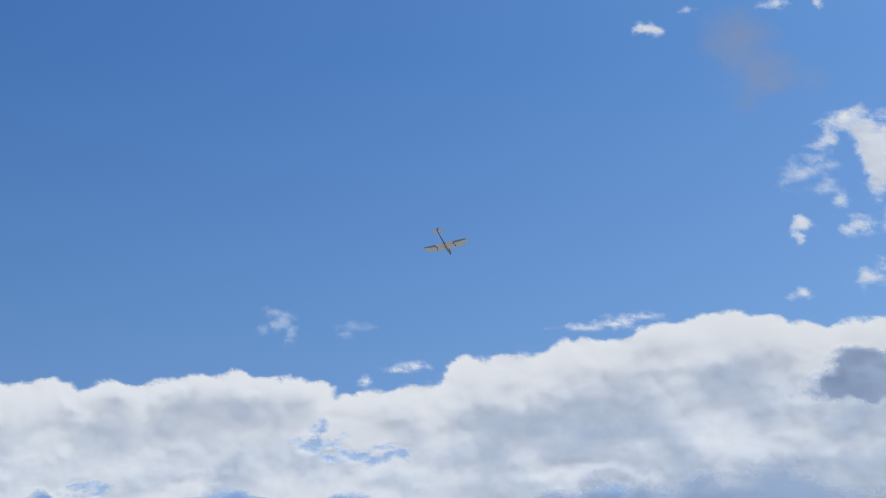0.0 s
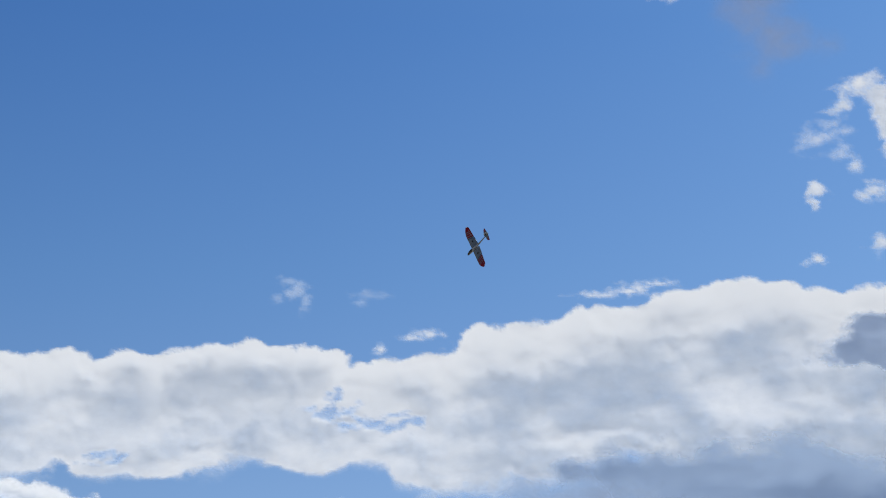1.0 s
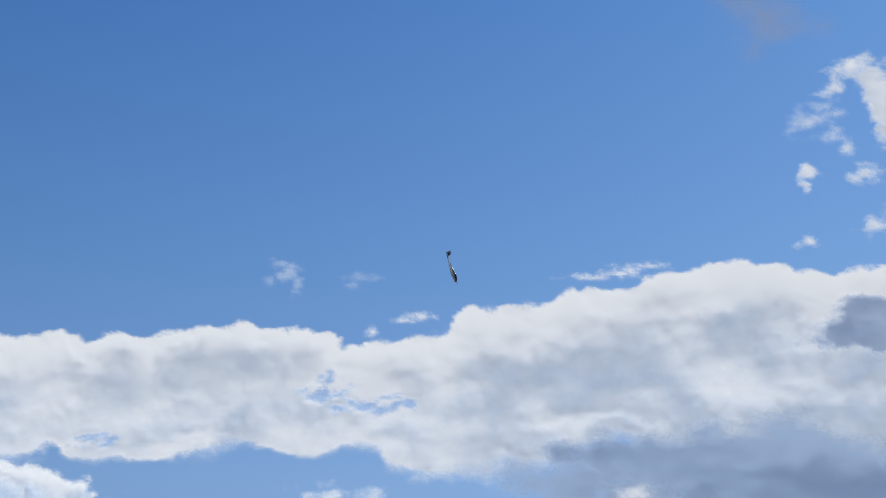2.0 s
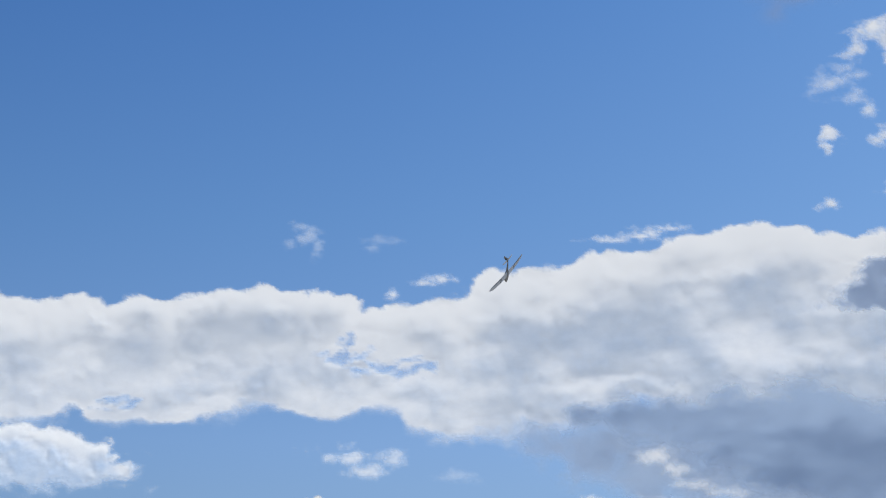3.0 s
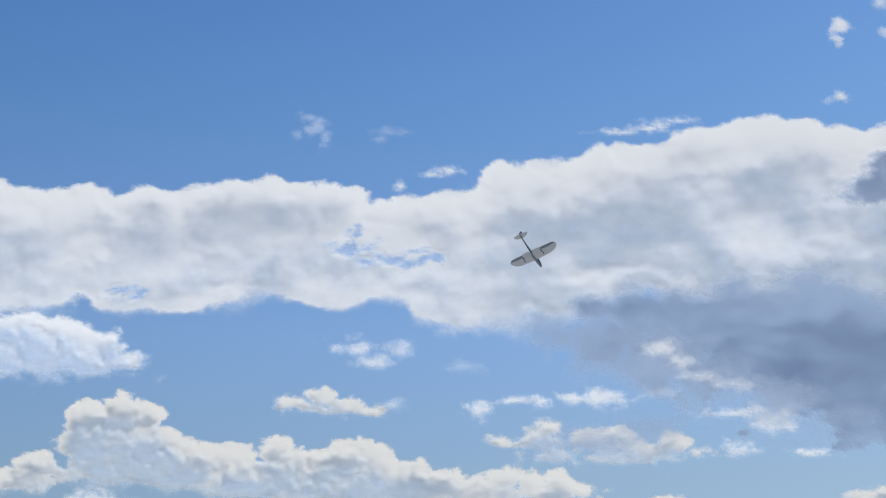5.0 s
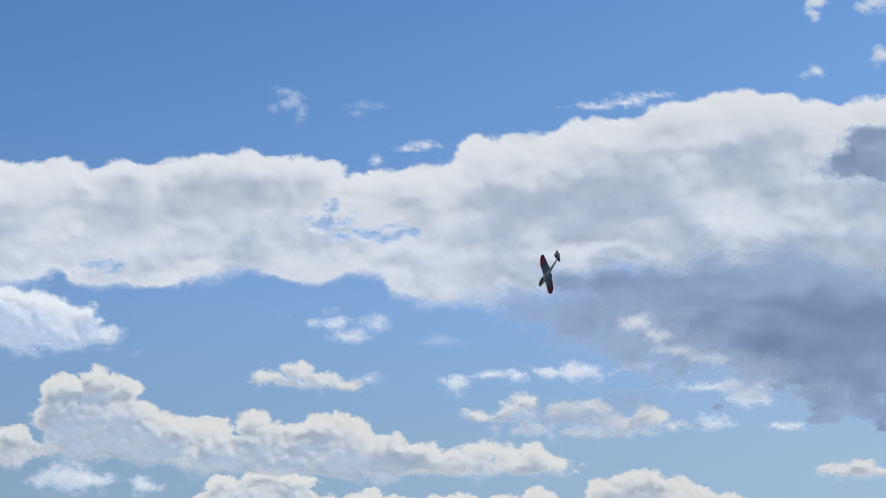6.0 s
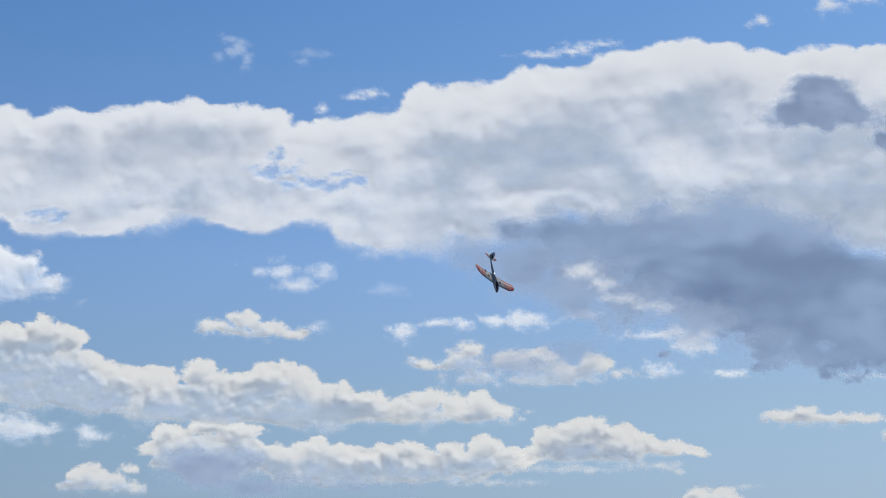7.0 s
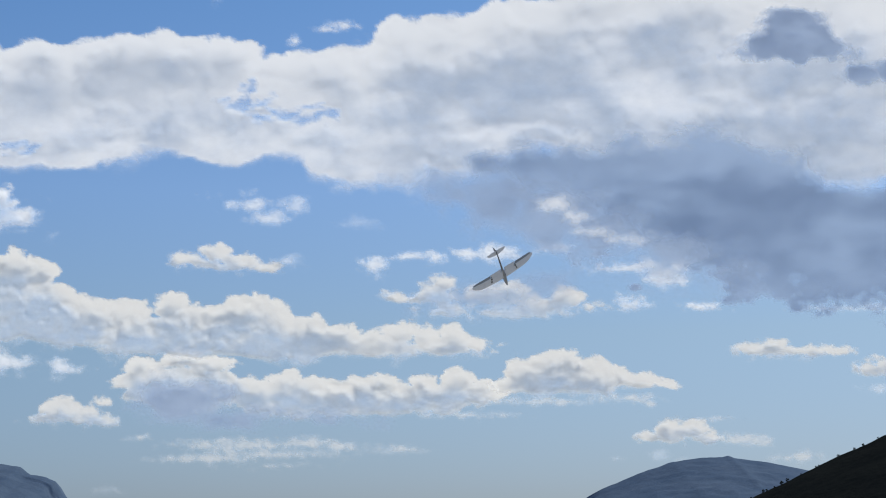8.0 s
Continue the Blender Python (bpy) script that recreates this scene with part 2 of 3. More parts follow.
def cloud(label, lobes, style=None, far=4300.0, seed=0, holes=(), shade_spots=(), **change):
    """A bank of vapour grown from rounded lobes (x, y, half width, half height) on the sky chart: a face of bulging
    heads, a flatter back, and a veil that falls to nothing at the rim. holes: where it is torn open; shade_spots: (x,
    y, half width, half height, much) patches of shade, or of light where below 0, put into the back's veil; change:
    what differs from the style."""
    s = dict(style or BANK, **change)
    step, size = s["step"], min(60.0, float(np.median([min(l[2], l[3]) for l in lobes])))
    room = 1.2 * s["ragged"] * size + 16
    x0, x1 = min(l[0] - l[2] for l in lobes) - room, max(l[0] + l[2] for l in lobes) + room
    y0, y1 = min(l[1] - l[3] for l in lobes) - room, max(l[1] + l[3] for l in lobes) + room
    xs, ys = np.arange(x0, x1, step), np.arange(y0, y1, step)
    gx, gy = np.meshgrid(xs, ys)
    bend = 0.22 * size
    wx = gx + bend * layers(gx / (1.5 * size), gy / (1.2 * size), 4, seed + 3)
    wy = gy + bend * layers(gx / (1.5 * size), gy / (1.2 * size), 4, seed + 11)
    kx = wx + 0.2 * size * layers(gx / (0.55 * size), gy / (0.55 * size), 4, seed + 21, 0.6)
    ky = wy + 0.2 * size * layers(gx / (0.55 * size), gy / (0.55 * size), 4, seed + 27, 0.6)
    inside, h, low, share = np.full(gx.shape, -2.0 * size), np.zeros(gx.shape), np.zeros(gx.shape), np.full(gx.shape, 1e-6)
    for x, y, rx, ry in lobes:
        d2 = ((wx - x) / rx) ** 2 + ((wy - y) / ry) ** 2
        r = min(rx, ry)
        inside = np.maximum(inside, (1 - np.sqrt(d2)) * r)
        h = np.maximum(h, 0.42 * min(r, 95.0) * (1 - d2))
        weight = np.exp(np.clip(5 * (1 - d2), -30, 6))
        low, share = low + weight * (wy - y) / ry, share + weight
    low = np.clip(low / share, 0, 1)
    for x, y, r, z in heads(lobes, s["puffs"], seed) if s["puffs"] else ():
        i0, i1 = np.searchsorted(ys, (y - 1.4 * r, y + 1.4 * r))
        j0, j1 = np.searchsorted(xs, (x - 1.4 * r, x + 1.4 * r))
        if i1 > i0 and j1 > j0:
            w = (slice(i0, i1), slice(j0, j1))
            d2 = ((kx[w] - x) / r) ** 2 + ((ky[w] - y) / r) ** 2
            inside[w] = np.maximum(inside[w], (1 - np.sqrt(d2)) * r)
            h[w] = np.maximum(h[w], z + 0.5 * r * (1 - d2))
    h = calm(h, 2)
    torn = layers(wx / (1.9 * size), wy / (1.15 * size), 6, seed, 0.62)
    broad = layers(gx / (2.6 * size), gy / (1.3 * size), 3, seed + 9)
    rim = inside + s["ragged"] * size * torn * (1 + 0.8 * low)
    thin = np.zeros(gx.shape)
    for x, y, rx, ry in holes:
        d2 = ((wx - x) / rx) ** 2 + ((wy - y) / ry) ** 2
        thin = np.maximum(thin, ease(0.75 * (1 - d2) + 1.5 * np.clip(1.6 - d2, 0, 1) * layers(wx / 34, wy / 15, 4, seed + 15, 0.5)))
    veil = s["cover"] * ease(rim / (s["soft"] * size * (1 + s["hem"] * low ** 2))) * (1 - 0.75 * thin)
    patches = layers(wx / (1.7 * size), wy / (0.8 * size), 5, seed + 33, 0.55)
    # much: a shade map; the back's veil takes it to darken the face
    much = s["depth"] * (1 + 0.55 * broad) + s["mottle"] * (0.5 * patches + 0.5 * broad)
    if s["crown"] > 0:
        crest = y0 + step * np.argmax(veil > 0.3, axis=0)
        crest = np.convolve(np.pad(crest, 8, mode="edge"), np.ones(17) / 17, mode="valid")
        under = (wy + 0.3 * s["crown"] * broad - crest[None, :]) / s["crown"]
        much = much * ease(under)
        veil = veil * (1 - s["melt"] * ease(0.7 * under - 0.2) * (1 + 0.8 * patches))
    # puts shade under each head and light on its top, by way of the back's veil
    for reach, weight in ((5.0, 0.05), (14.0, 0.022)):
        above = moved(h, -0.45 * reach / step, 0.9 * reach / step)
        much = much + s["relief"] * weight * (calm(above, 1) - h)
    # grey and bright patches placed by hand in the same shade map
    for x, y, rx, ry, more in shade_spots:
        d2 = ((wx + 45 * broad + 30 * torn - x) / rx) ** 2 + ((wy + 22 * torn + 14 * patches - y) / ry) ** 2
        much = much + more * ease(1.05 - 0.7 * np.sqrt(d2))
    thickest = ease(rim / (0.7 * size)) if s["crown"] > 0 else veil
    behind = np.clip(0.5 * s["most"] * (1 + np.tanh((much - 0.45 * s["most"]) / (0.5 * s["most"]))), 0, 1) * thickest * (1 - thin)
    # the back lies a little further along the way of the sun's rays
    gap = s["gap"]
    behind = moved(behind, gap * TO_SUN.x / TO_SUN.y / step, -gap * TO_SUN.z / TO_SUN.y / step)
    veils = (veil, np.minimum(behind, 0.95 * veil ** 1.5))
    h = 0.22 * h
    back = h - gap
    keep = (veil > 0.004) | (behind > 0.03)
    wide = np.pad(keep, 1)
    keep = wide[1:-1, 1:-1] | wide[:-2, 1:-1] | wide[2:, 1:-1] | wide[1:-1, :-2] | wide[1:-1, 2:] | wide[:-2, :-2] | wide[2:, 2:] | wide[:-2, 2:] | wide[2:, :-2]
    quad = keep[:-1, :-1] & keep[1:, :-1] & keep[:-1, 1:] & keep[1:, 1:]
    mark = islands(quad)
    ids, sizes = np.unique(mark[quad], return_counts=True)
    order = [i for i, n in sorted(zip(ids, sizes), key=lambda p: -p[1]) if n >= 8][:12]
    turn, eye = np.array(HEAD.to_3x3()), np.array(HEAD.translation)
    base = np.array(chart(0.5 * (x0 + x1), y1, far))
    first = None
    for number in order:
        q = mark == number
        used = np.zeros(keep.shape, bool)
        for sl in ((slice(0, -1), slice(0, -1)), (slice(1, None), slice(0, -1)), (slice(0, -1), slice(1, None)), (slice(1, None), slice(1, None))):
            used[sl] |= q
        count = int(used.sum())
        index = np.full(keep.shape, -1)
        index[used] = np.arange(count)
        way = np.stack([(gx[used] - 784) * UNIT, np.ones(count), (441 - gy[used]) * UNIT], 1)
        pts = np.concatenate([eye + (way * (far * (1 - out[used] * UNIT))[:, None]) @ turn.T for out in (h, back)])
        a, b, c, d = index[:-1, :-1], index[1:, :-1], index[1:, 1:], index[:-1, 1:]
        sheets = [np.stack([a[q], b[q], c[q], d[q]], 1), count + np.stack([d[q], c[q], b[q], a[q]], 1)]
        wide = np.pad(q, 1)
        for near, (i, j) in ((wide[:-2, 1:-1], (d, a)), (wide[2:, 1:-1], (b, c)), (wide[1:-1, :-2], (a, b)), (wide[1:-1, 2:], (c, d))):
            edge = q & ~near
            sheets.append(np.stack([j[edge], i[edge], count + i[edge], count + j[edge]], 1))
        me = bpy.data.meshes.new("cloud")
        me.from_pydata((pts - base).tolist(), [], np.concatenate(sheets).tolist())
        veil = me.attributes.new("veil", "FLOAT", "POINT")
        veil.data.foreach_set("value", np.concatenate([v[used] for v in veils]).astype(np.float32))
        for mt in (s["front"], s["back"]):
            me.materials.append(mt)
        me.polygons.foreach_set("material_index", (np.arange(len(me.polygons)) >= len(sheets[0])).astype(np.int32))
        me.shade_smooth()
        ob = new("scrap" if first else "cloud", me)
        if first:
            ob.parent = first
        else:
            first = ob
            ob.location = base
    return tagged(first, label, "cloud", "clouds in the sky")


# ---- ground, hill and mountains ----
def terrain(name, label, x0, x1, y0, y1, step, height, material, category="", kind="structure"):
    xs, ys = np.meshgrid(np.arange(x0, x1 + step, step), np.arange(y0, y1 + step, step))
    zs = height(xs, ys)
    rows, cols = xs.shape
    k = np.arange(rows * cols).reshape(rows, cols)
    faces = np.stack([k[:-1, :-1], k[:-1, 1:], k[1:, 1:], k[1:, :-1]], -1).reshape(-1, 4)
    me = bpy.data.meshes.new(name)
    me.from_pydata(np.stack([xs, ys, zs], -1).reshape(-1, 3).tolist(), [], faces.tolist())
    me.materials.append(material)
    me.shade_smooth()
    return tagged(new(name, me), label, category, "", kind)


terrain("ground", "dry grassy ground reaching to the horizon", -4900, 4900, -4900, 4900, 100,
        lambda x, y: np.where(np.hypot(x, y) < 60, 0.0, -0.5 + 0.5 * ripple(x / 300, y / 300)), GROUND)

PEAK = chart(2150, 496, 400.0)


def hill_height(x, y):
    r = np.hypot(x - PEAK.x, (y - PEAK.y) * 0.9)
    z = PEAK.z - 0.455 * r + 1.6 * layers(x / 40, y / 40, 3, 2) + 0.35 * layers(x / 6, y / 6, 3, 5)
    return np.maximum(z, -2.0)


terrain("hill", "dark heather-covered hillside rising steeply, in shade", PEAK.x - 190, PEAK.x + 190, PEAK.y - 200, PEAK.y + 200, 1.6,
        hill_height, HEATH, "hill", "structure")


def ridge(label, far, knots, back, seed):
    """A mountain whose crest follows a few knots (x, y on the sky chart)."""
    crest = [chart(x, y, far) for x, y in knots]
    cx, cz, cy = np.array([p.x for p in crest]), np.array([p.z for p in crest]), float(np.mean([p.y for p in crest]))

    def height(x, y):
        top = np.interp(x, cx, cz)
        fall = np.abs(y - cy) / back
        gully = np.abs(layers(x / 160, y / 240, 4, seed))
        return top * np.clip(1 - fall ** 1.15, 0, 1) - 13 * gully * np.clip(fall * 3, 0, 1) + 2.0 * layers(x / 30, y / 30, 4, seed + 4) - 3

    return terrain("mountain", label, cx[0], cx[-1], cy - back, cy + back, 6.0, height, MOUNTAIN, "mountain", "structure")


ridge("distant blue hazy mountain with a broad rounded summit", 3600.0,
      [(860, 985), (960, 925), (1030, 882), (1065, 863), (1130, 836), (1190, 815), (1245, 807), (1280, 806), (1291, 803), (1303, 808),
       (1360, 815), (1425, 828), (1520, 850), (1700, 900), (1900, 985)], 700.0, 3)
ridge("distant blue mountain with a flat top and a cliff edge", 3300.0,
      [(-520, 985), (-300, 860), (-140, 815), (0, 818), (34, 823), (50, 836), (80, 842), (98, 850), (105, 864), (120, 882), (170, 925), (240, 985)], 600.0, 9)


def shrub_mesh():
    rng = random.Random(5)
    bm = bmesh.new()
    for i in range(34):
        a, r, z = rng.uniform(0, 6.283), 0.55 * math.sqrt(rng.random()), rng.uniform(0.25, 1.15)
        s = rng.uniform(0.10, 0.24)
        r *= 1.15 - 0.6 * abs(z - 0.6)
        m = Matrix.Translation((r * math.cos(a), r * math.sin(a), z)) @ Euler((rng.uniform(0, 3), rng.uniform(0, 3), 0)).to_matrix().to_4x4()
        bmesh.ops.create_icosphere(bm, subdivisions=1, radius=s, matrix=m @ Matrix.Diagonal((1, rng.uniform(0.5, 1), rng.uniform(0.5, 1), 1)))
    for v in bm.verts:
        v.co += Vector((noise.noise(v.co * 9), noise.noise(v.co * 9 + Vector((9, 0, 0))), noise.noise(v.co * 9 + Vector((0, 9, 0))))) * 0.07
    return bm


def twig_mesh():
    rng = random.Random(6)
    bm = bmesh.new()
    for i in range(5):
        a = rng.uniform(0, 6.28)
        tip = Vector((0.35 * math.cos(a), 0.35 * math.sin(a), rng.uniform(0.6, 0.95)))
        q = tip.to_track_quat("Z", "Y").to_matrix().to_4x4()
        bmesh.ops.create_cone(bm, segments=5, radius1=0.045, radius2=0.012, depth=tip.length + 0.3, matrix=q @ Matrix.Translation((0, 0, tip.length / 2 - 0.15)))
    return bm


shrub = tagged(new("shrub"), "small dark shrub standing on the hillside skyline", "shrub", "shrubs on the hill")
part("crown", shrub_mesh(), LEAF, shrub)
part("stems", twig_mesh(), TWIG, shrub)
SHRUBS = [(1292, 1.0), (1306, 1.3), (1312, 0.9), (1330, 0.7), (1352, 1.3), (1358, 0.9), (1372, 0.7), (1385, 1.5), (1396, 1.3), (1420, 0.6), (1447, 0.7), (1452, 0.6),
          (1487, 0.9), (1489, 0.6), (1517, 1.0), (1533, 1.1), (1560, 0.7)]
for n, (x, s) in enumerate(SHRUBS):
    # walk outward along the bearing to the brow of the hill
    best = max((((chart(x, 900, d).x, chart(x, 900, d).y)) for d in range(300, 480, 2)),
               key=lambda p: (float(hill_height(np.array(p[0]), np.array(p[1]))) - EYE) / math.hypot(*p))
    m = pose(best[0], best[1], float(hill_height(np.array(best[0]), np.array(best[1]))) - 0.12, 0, 0, n * 67)
    if n == 0:
        shrub.matrix_basis = m
        shrub.scale = (0.5 * s, 0.5 * s, 0.5 * s)
    else:
        copy_thing(shrub, m).scale = (0.5 * s, 0.45 * s, 0.5 * s)

# ---- the clouds, from the highest down ----
cloud("small bright white scrap of cloud in clear blue sky", [(1036, -576, 30, 17), (1020, -580, 19, 14), (1054, -572, 17, 14)], style=TUFT, seed=1, far=2500)
cloud("tiny wisp of white cloud in clear blue sky", [(1107, -612, 20, 9)], style=WISP, seed=2, far=2500)
cloud("thin greyish veil of cloud, barely visible", [(1200, -540, 90, 105), (1240, -490, 80, 80), (1215, -440, 50, 50), (1330, -480, 50, 40)], style=THIN_SHADE, cover=0.4, seed=3, far=2500)
cloud("small white scrap of cloud high in the sky", [(1272, -622, 31, 14), (1347, -620, 14, 18)], style=TUFT, seed=4, far=2500)
cloud("torn white cumulus cloud with ragged holes", [(1392, -402, 45, 30), (1420, -385, 50, 40), (1440, -350, 60, 55), (1455, -310, 50, 55), (1362, -362, 30, 22), (1440, -285, 35, 45), (1492, -370, 71, 65)],
      style=TUFT, cover=1.0, ragged=1.15, soft=0.8, seed=5, far=2500, holes=[(1395, -335, 30, 14)])
cloud("faint torn wisp beside a broken cumulus", [(1312, -298, 48, 30), (1340, -318, 36, 32), (1350, -280, 24, 30)], style=WISP, ragged=1.4, seed=6, far=2500)
cloud("small white tuft of cloud", [(1374, -256, 20, 22)], style=TUFT, seed=7, far=2500)
cloud("small ragged white tuft of cloud", [(1304, -206, 22, 24), (1298, -186, 16, 18), (1318, -206, 18, 13)], style=TUFT, ragged=1.4, seed=8, far=2500)
cloud("ragged white patch of cloud", [(1417, -206, 50, 24), (1394, -198, 28, 16), (1472, -210, 47, 28)], style=TUFT, ragged=1.3, seed=9, far=2500)
cloud("white patch of cloud with a slanting edge", [(1430, -112, 38, 22), (1405, -100, 28, 12), (1464, -126, 47, 24)], style=TUFT, seed=10, far=2500)
cloud("small white tuft of cloud above a cloud bank", [(1302, -82, 18, 15), (1288, -76, 15, 10)], style=TUFT, seed=12, far=2500)
cloud("faint white wisp drawn out in the blue", [(356, -52, 24, 16), (372, -36, 24, 20), (388, -14, 16, 26), (340, -22, 20, 16), (362, -28, 30, 18)], style=WISP, cover=0.27, ragged=1.3, seed=13, far=3500)
cloud("very faint streak of cloud in the blue", [(504, -26, 40, 13), (486, -12, 22, 12)], style=FAINT, seed=14, far=3500)
cloud("thin streak of white cloud above a cloud bank", [(905, -22, 54, 10), (960, -28, 47, 12), (1010, -42, 65, 10), (985, -35, 35, 12)], seed=15, far=3500, style=WISP, cover=0.85)
cloud("flat little cloud in front of a cloud bank", [(606, 46, 40, 13), (585, 52, 31, 9), (522, 72, 14, 15)], seed=16, far=3500, style=WISP, cover=0.9)

cloud("long white cloud bank with a bright billowing crest and grey underside",
      [(-200, 190, 170, 130), (-60, 175, 160, 108), (60, 180, 130, 112), (-120, 265, 90, 40), (170, 170, 110, 111), (250, 165, 110, 116), (330, 170, 90, 113), (400, 170, 70, 116), (440, 190, 60, 108),
       (90, 240, 130, 70), (300, 235, 130, 55), (120, 285, 90, 26), (195, 272, 70, 30), (30, 280, 90, 30), (400, 270, 100, 32), (500, 200, 110, 106), (560, 195, 110, 112), (610, 195, 90, 124), (650, 195, 80, 138), (620, 270, 110, 80), (720, 190, 120, 156),
       (700, 270, 110, 70), (800, 260, 80, 75), (800, 180, 150, 160), (880, 160, 130, 160),
       (960, 130, 150, 145), (1050, 120, 150, 152), (1150, 100, 150, 153), (1220, 105, 140, 154), (1300, 115, 150, 155), (1400, 115, 150, 160),
       (1520, 120, 170, 160), (1680, 125, 180, 150), (1060, 200, 150, 115), (1200, 205, 160, 130), (1350, 215, 160, 135), (1500, 215, 170, 135), (1680, 215, 180, 135)],
      seed=21, far=3700,
      holes=[(440, 180, 70, 20), (510, 205, 80, 20), (565, 205, 40, 22), (438, 152, 26, 14), (25, 262, 60, 14)],
      shade_spots=[(225, 130, 100, 42, 0.30), (60, 160, 150, 32, 0.20), (330, 190, 120, 30, 0.12), (830, 165, 170, 60, 0.34), (980, 130, 140, 45, 0.25), (1160, 75, 90, 36, 0.25), (1360, 190, 200, 60, 0.28),
             (1010, 210, 150, 30, 0.20), (1300, 280, 300, 60, 0.35), (1160, 190, 70, 60, -0.4), (560, 240, 110, 60, -0.3), (1080, 130, 60, 50, -0.2), (880, 236, 110, 14, -0.35), (100, 240, 160, 30, -0.25), (1540, 40, 60, 40, -0.3)])
# dark clouds: their shade comes from the darker droplet colours
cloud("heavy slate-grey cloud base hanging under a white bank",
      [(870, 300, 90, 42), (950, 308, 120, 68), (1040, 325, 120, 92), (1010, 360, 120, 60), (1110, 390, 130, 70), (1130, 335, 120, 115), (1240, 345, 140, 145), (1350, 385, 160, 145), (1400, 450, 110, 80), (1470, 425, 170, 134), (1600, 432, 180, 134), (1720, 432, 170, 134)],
      seed=23, style=SHADE, far=2600, shade_spots=[(1300, 250, 260, 50, -0.4), (1250, 400, 200, 70, 0.2)])
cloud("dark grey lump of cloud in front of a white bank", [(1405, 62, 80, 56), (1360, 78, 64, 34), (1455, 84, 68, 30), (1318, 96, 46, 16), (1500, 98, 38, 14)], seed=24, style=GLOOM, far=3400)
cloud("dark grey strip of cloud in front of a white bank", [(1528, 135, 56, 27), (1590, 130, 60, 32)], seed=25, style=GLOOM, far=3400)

cloud("soft white streak of cloud with a tapering end", [(-150, 360, 130, 76), (-60, 370, 112, 55), (0, 385, 83, 34), (30, 408, 59, 12), (10, 360, 53, 17)], seed=31, far=3884, style=PUFF, front=DROPS)
cloud("thin ragged wisp below a cloud bank", [(378, 350, 28, 10), (410, 365, 28, 15), (450, 365, 40, 22), (480, 385, 50, 20), (440, 345, 17, 12), (520, 365, 35, 22)], seed=32, far=3867, style=WISP, cover=0.65)
cloud("small white cumulus with a flat base", [(318, 458, 26, 20), (345, 462, 40, 15), (386, 450, 38, 22), (425, 466, 47, 20), (470, 475, 47, 13), (380, 472, 71, 12)], seed=33, far=4050, style=PUFF)
cloud("grey faint scrap beside a small cumulus", [(512, 462, 33, 17)], seed=34, style=WISP, far=4057)
cloud("chain of pale cloud scraps", [(662, 468, 31, 22), (720, 455, 35, 13), (770, 455, 47, 15), (830, 452, 54, 17), (670, 488, 21, 12), (885, 450, 59, 22)], seed=35, far=4067, style=TUFT)
cloud("faint white scrap of cloud", [(640, 395, 42, 17), (655, 402, 24, 15)], seed=36, style=FAINT, far=3943)
cloud("bright scrap of cloud under a dark cloud base", [(985, 440, 40, 15)], seed=37, far=4020, style=TUFT)
cloud("white broken cloud under a dark cloud base", [(980, 360, 47, 24), (1015, 385, 35, 24), (1060, 410, 59, 17), (1110, 425, 59, 17)], seed=44, style=WISP, cover=0.75, far=2200)
cloud("white broken cloud below a dark cloud base", [(1070, 476, 47, 13), (1120, 475, 40, 13), (1175, 492, 52, 27), (1205, 470, 28, 24), (1150, 468, 47, 15)], seed=38, far=4081, style=TUFT)
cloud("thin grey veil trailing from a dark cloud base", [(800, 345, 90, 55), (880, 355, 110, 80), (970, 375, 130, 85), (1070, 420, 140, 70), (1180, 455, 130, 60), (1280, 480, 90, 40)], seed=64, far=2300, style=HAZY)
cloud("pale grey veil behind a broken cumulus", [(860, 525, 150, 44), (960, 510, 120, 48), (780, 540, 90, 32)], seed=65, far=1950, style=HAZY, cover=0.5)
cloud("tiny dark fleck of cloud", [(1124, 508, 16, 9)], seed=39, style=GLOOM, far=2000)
cloud("broken cumulus with white heads and grey base",
      [(690, 527, 31, 17), (770, 525, 52, 27), (790, 505, 31, 22), (800, 552, 71, 20), (860, 520, 47, 27), (905, 525, 52, 32), (950, 540, 47, 27), (1000, 530, 40, 29), (1040, 545, 47, 17), (900, 555, 142, 17)],
      seed=40, far=4167, style=PUFF)
cloud("small bright white cumulus cloud", [(1118, 538, 40, 20), (1110, 530, 24, 17), (1090, 548, 35, 10)], seed=41, far=4186, style=TUFT)
cloud("small flat white cloud", [(1242, 543, 50, 11), (1225, 540, 24, 9)], seed=42, far=4195, style=TUFT)
cloud("long thin streak of pale cloud under a dark base", [(1480, 547, 94, 9), (1550, 545, 71, 10)], seed=43, style=WISP, far=4201)
cloud("long flat white cloud with a level base", [(1345, 620, 61, 18), (1370, 612, 35, 17), (1420, 622, 83, 15), (1480, 622, 45, 13)], seed=45, far=4326, style=PUFF)
cloud("small white cloud low in the sky", [(1550, 655, 45, 18), (1570, 645, 47, 17)], seed=46, far=4385, style=PUFF)
cloud("thin pale strip of cloud low in the sky", [(1556, 688, 40, 11)], seed=47, style=WISP, far=4441)

